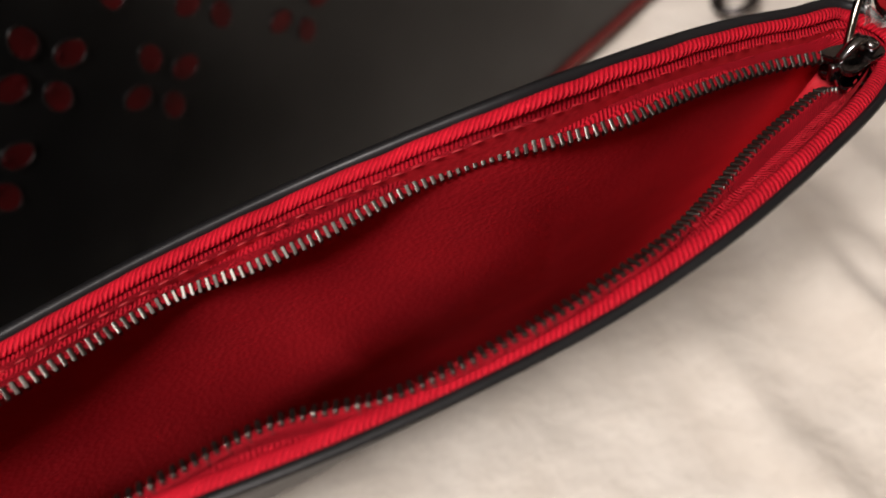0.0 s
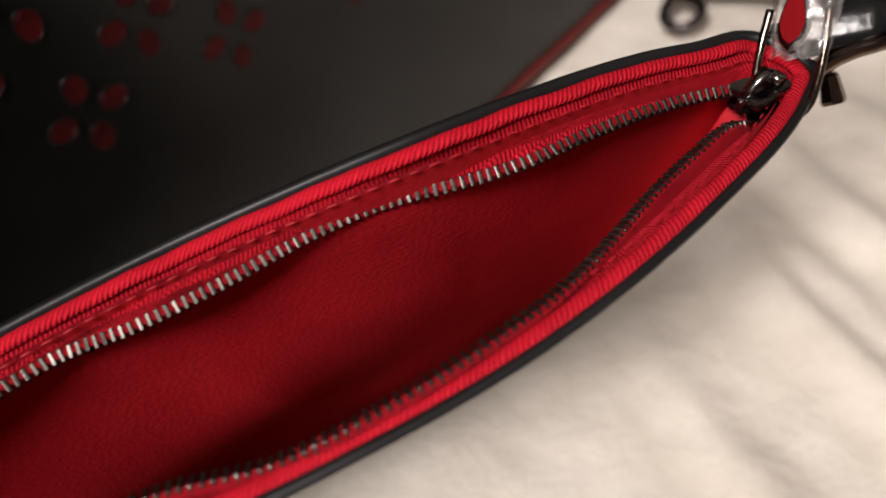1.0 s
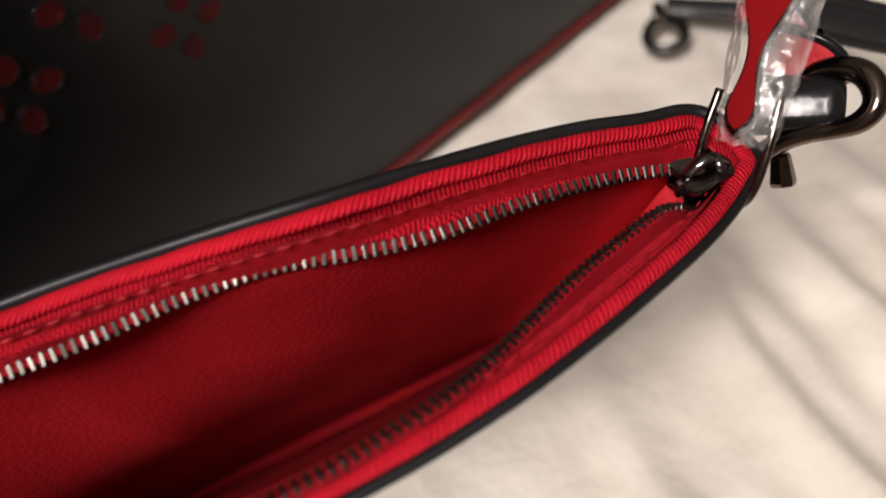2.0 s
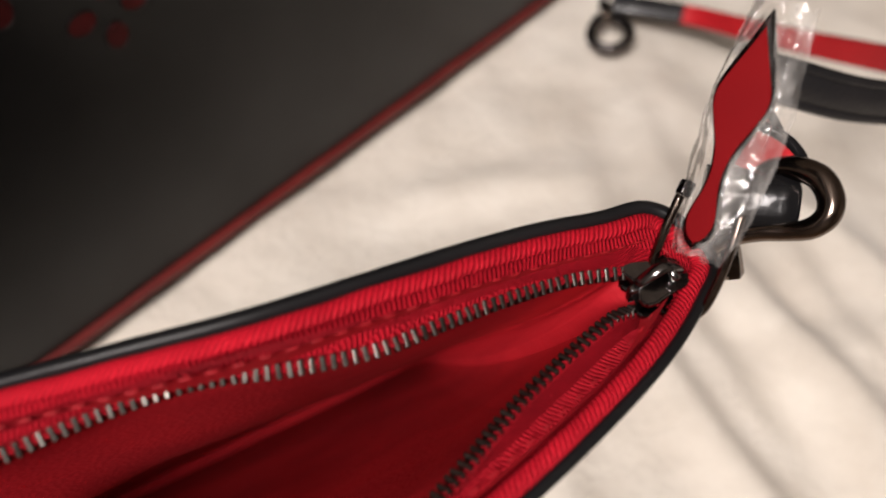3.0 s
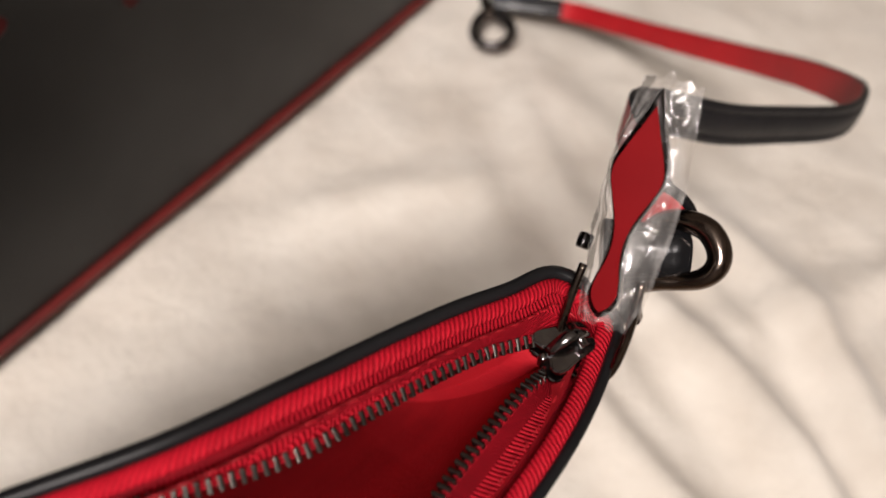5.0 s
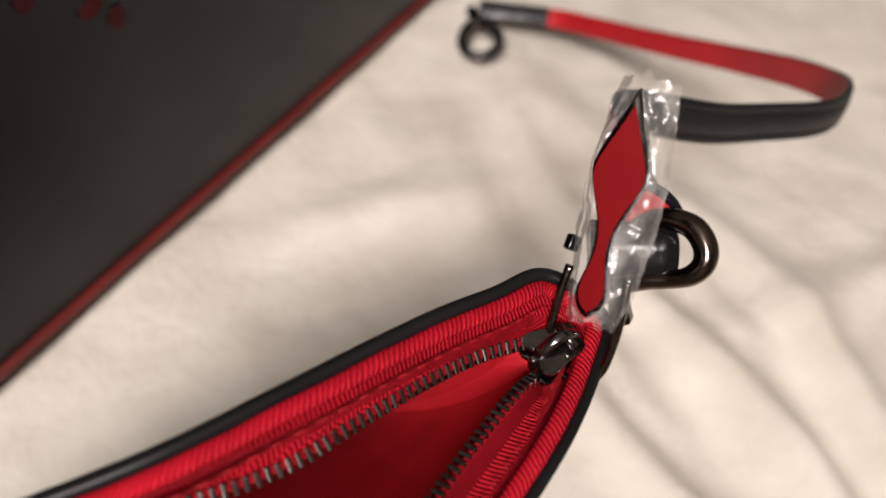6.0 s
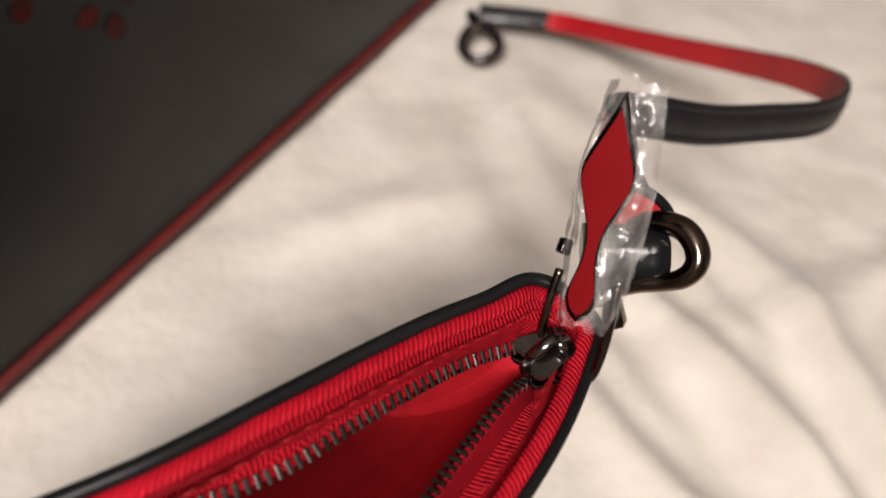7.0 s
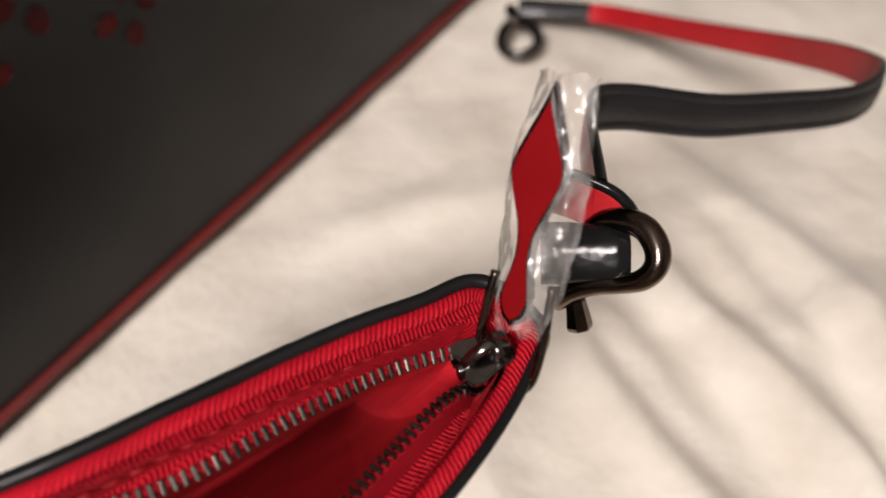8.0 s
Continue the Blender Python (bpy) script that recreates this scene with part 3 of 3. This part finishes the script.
def strap():
    band = thing("wrist_strap", (0.05, 0.2, 0.0), "narrow wrist strap, black outside and red inside, on the bed", "strap")
    line = spline(STRAP, 0.002)
    n = len(line)
    dirs = tangents(line)

    def width_dir(f):
        lean = max(0.0, min(1.0, (f - 0.5) / 0.25))
        v = Vector((0.0, 0.30, 1.0)).lerp(Vector((-0.05, 0.85, 0.75)), lean)
        return v.normalized()

    half, thick = 0.0044, 0.0010
    outer, inner, edge_a, edge_b = [], [], [], []
    for i, (p, d) in enumerate(zip(line, dirs)):
        w = width_dir(i / (n - 1))
        w = (w - d * w.dot(d)).normalized()
        out = d.cross(w).normalized()
        outer.append([p + w * (half * s) + out * (thick * (h - 0.25 * abs(s) ** 6)) for s, h in ((-1, 1), (-0.9, 1.05), (-0.70, 1.05), (-0.64, 0.45), (-0.58, 1.1), (0, 1.3), (0.58, 1.1), (0.64, 0.45), (0.70, 1.05), (0.9, 1.05), (1, 1))])
        inner.append([p + w * (half * s) - out * thick * 0.9 for s in (-1, -0.5, 0, 0.5, 1)])
        edge_a.append([p + w * half * 1.0 + out * thick * 0.75, p + w * (half + 0.0004) + out * thick * 0.4, p + w * (half + 0.0004) - out * thick * 0.4, p + w * half - out * thick * 0.9])
        edge_b.append([p - w * half * 1.0 + out * thick * 0.75, p - w * (half + 0.0004) + out * thick * 0.4, p - w * (half + 0.0004) - out * thick * 0.4, p - w * half - out * thick * 0.9])
    under(part("outer_leather", skin(outer), BLACK_LEATHER, None, "black leather outer face"), band)
    under(part("inner_leather", skin(inner), RED_LEATHER, None, "red leather inner face"), band)
    under(part("strap_edge", skin(edge_a), BLACK_EDGE), band)
    under(part("strap_edge", skin(edge_b), BLACK_EDGE), band)
    # folded end tab by the far hook
    rows = []
    for i in range(n - 19, n):
        p, d = line[i], dirs[i]
        w = width_dir(1.0)
        w = (w - d * w.dot(d)).normalized()
        out = d.cross(w).normalized()
        rows.append([p + w * (0.0048 * a) + out * (0.0020 * b) for a, b in ((-1, -1), (-0.6, -1.12), (0, -1.15), (0.6, -1.12), (1, -1), (1.05, 0), (1, 1), (0, 1.1), (-1, 1), (-1.05, 0))])
    tab = under(part("end_tab", skin(rows, True, True), NAVY_LEATHER, None, "blue-black folded leather end"), band)
    # end loop of the strap above the near hook
    fold_line = spline([(-0.0100, 0.0128, -0.0035), (-0.0062, 0.0113, -0.0028), (-0.0026, 0.0094, -0.0026), (-0.0002, 0.0070, -0.0034), (0.0010, 0.0044, -0.0050)], 0.0006)
    shell, inside = [], []
    for p, d in zip(fold_line, tangents(fold_line)):
        w = Vector((-0.30, -0.80, -0.52))
        w = (w - d * w.dot(d)).normalized()
        out = d.cross(w).normalized()
        out = out if out.z > 0 else -out
        c = p + w * 0.0034
        shell.append([HOOK_AT @ (c + w * (0.0036 * a) + out * (0.0007 * b)) for a, b in ((-1, -1), (0, -1.1), (1, -1), (1.06, 0), (1, 1), (0, 0.9), (-0.7, 0.9), (-0.86, 1.5), (-1.08, 1.3), (-1.12, 0))])
        inside.append([HOOK_AT @ (c + w * (0.0036 * a) + out * 0.0009) for a in (-0.72, -0.3, 0, 0.5, 0.95)])
    turn = under(part("end_loop", skin(shell, True, True), NAVY_LEATHER, None, "black leather loop at the hook"), band)
    under(part("loop_lining", skin(inside), RED_LEATHER, None, "red leather lining"), turn)
    # near hook: thick polished bow that runs out into its body
    bow = spline([(-0.0062, 0.0042, -0.0050), (-0.0040, 0.0053, -0.0030), (-0.0014, 0.0051, -0.0010), (0.0010, 0.0038, 0.0006), (0.0024, 0.0012, 0.0014), (0.0023, -0.0014, 0.0014),
                  (0.0006, -0.0033, 0.0004), (-0.0022, -0.0040, -0.0012), (-0.0054, -0.0042, -0.0028), (-0.0086, -0.0050, -0.0046), (-0.0112, -0.0066, -0.0070)], 0.0005)
    near = part("hook_bow", tube([HOOK_AT @ p for p in bow], lambda f: 0.0013 + 0.0006 * math.sin(math.pi * min(1.0, f * 1.5)) + 0.0012 * max(0.0, f - 0.6), 16, 1.0, HOOK_AT.to_3x3() @ Vector((0, 0, 1))), BRONZE, None, "polished brown gunmetal hook")
    under(near, band)
    lever = part("thumb_lever", box((0.0020, 0.0026, 0.0020), 0.0004), DARK_METAL)
    lever.matrix_basis = HOOK_AT @ Matrix.Translation((-0.0158, 0.0016, -0.0070)) @ pose(0, 0, 0, 0, 20, -20)
    under(lever, near)
    prof = [(0.0, 0.0012), (0.0006, 0.0016), (0.0046, 0.0021), (0.0052, 0.0019), (0.0053, 0.0008)]
    rows = [[Vector((x, r * math.cos(t), r * math.sin(t))) for t in (2 * math.pi * k / 7 for k in range(7))] for x, r in prof]
    sw = part("swivel", skin(rows, True, True), BRONZE, None, "faceted gunmetal swivel", False)
    sw.matrix_basis = HOOK_AT @ basis((-0.0084, -0.0062, -0.0075), (0.16, -0.95, -0.30), (0.9, 0.2, 0.1))
    under(sw, near)
    hook(band, basis((0.0102, 0.2687, 0.0120), (0.249, -0.944, -0.219), (0.95, 0.15, 0.2)), 0.0208, DARK_METAL, True, 0.85)
    return band


# ---------------------------------------------------------------- tote bag
TOTE_U, TOTE_N = Vector((0.5259, 0.8505, 0)), Vector((0.8505, -0.5259, 0))
TOTE_OFF, TOTE_LEAN = -0.1691, 0.06


def tote_point(u, h, depth=0.0):
    """A place on the near face: u along the bottom edge, h up the face, depth behind it."""
    z = h / math.hypot(1, TOTE_LEAN)
    bow = 0.0
    p = TOTE_U * u + TOTE_N * (TOTE_OFF + TOTE_LEAN * z + bow)
    nrm = (TOTE_N - Vector((0, 0, TOTE_LEAN))).normalized()
    return Vector((p.x, p.y, z + 0.003)) - nrm * depth


def tote():
    bag = thing("tote_bag", TOTE_U * 0.12 + TOTE_N * (TOTE_OFF - 0.08), "large black leather tote with red cut-out petals and red piping", "tote bag")
    u0, u1, top = -0.16, 0.50, 0.30

    def put(name, bm, mat, label="", parent=bag, smooth=True):
        return under(part(name, bm, mat, None, label, smooth), parent)

    rows = [[tote_point(u0 + (u1 - u0) * i / 60, top * j / 30, 0.0003 * noise.noise((i * 0.2, j * 0.2, 8))) for j in range(31)] for i in range(61)]
    put("front_panel", skin(rows), TOTE_LEATHER, "smooth black leather front")
    back = TOTE_N * -0.15
    for name, a, b, c, d in (
            ("back_panel", tote_point(u0, 0) + back, tote_point(u1, 0) + back, tote_point(u1, top) + back * 1.9, tote_point(u0, top) + back * 1.9),
            ("side_panel", tote_point(u0, 0), tote_point(u0, 0) + back, tote_point(u0, top) + back * 1.9, tote_point(u0, top)),
            ("side_panel", tote_point(u1, 0), tote_point(u1, 0) + back, tote_point(u1, top) + back * 1.9, tote_point(u1, top)),
            ("bottom_panel", tote_point(u0, 0), tote_point(u1, 0), tote_point(u1, 0) + back, tote_point(u0, 0) + back)):
        bm = skin([[a.lerp(b, i / 8).lerp(d.lerp(c, i / 8), j / 8) for j in range(9)] for i in range(9)])
        put(name, bm, TOTE_LEATHER)
    edge = [tote_point(u0 + (u1 - u0) * i / 80, 0.0, -0.0004) + Vector((0, 0, 0.0005 * noise.noise((i * 0.3, 0, 0)))) for i in range(81)]
    put("piping", tube(edge, 0.0023, 10), RED_PIPING, "dark red leather piping")
    # four-petal cut-outs with the red backing showing
    ring = [Vector((0.0043 * math.cos(t) + 0.0004 * math.cos(2 * t), 0.0034 * math.sin(t) * (1 + 0.16 * math.cos(t)), 0)) for t in (2 * math.pi * k / 22 for k in range(22))]
    for gu, gh in TOTE_FLOWERS:
        for c, d in ((1, 0), (0, 1), (-1, 0), (0, -1)):
            def on(p, lift):
                x, y = p.x + 0.0076, p.y
                return tote_point(gu + c * x - d * y, gh + d * x + c * y, lift)
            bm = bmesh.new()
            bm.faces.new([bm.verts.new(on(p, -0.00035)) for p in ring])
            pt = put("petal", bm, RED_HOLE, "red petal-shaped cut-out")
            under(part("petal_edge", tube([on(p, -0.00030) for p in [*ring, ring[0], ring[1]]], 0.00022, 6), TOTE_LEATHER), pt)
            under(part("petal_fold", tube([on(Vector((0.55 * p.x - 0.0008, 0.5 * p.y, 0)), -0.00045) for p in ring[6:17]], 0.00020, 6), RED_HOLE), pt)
    return bag


TOTE_FLOWERS = [(u, h) for u, h in ((-0.069 + 0.0255 * i + 0.024 * j, 0.1417 - 0.021 * i + 0.0155 * j) for i in range(-4, 6) for j in range(-4, 5))
                if -0.14 < u < 0.08 and 0.108 < h < 0.21]

room()
ceiling_lamp()
bed()
pouch()
strap()
tote()
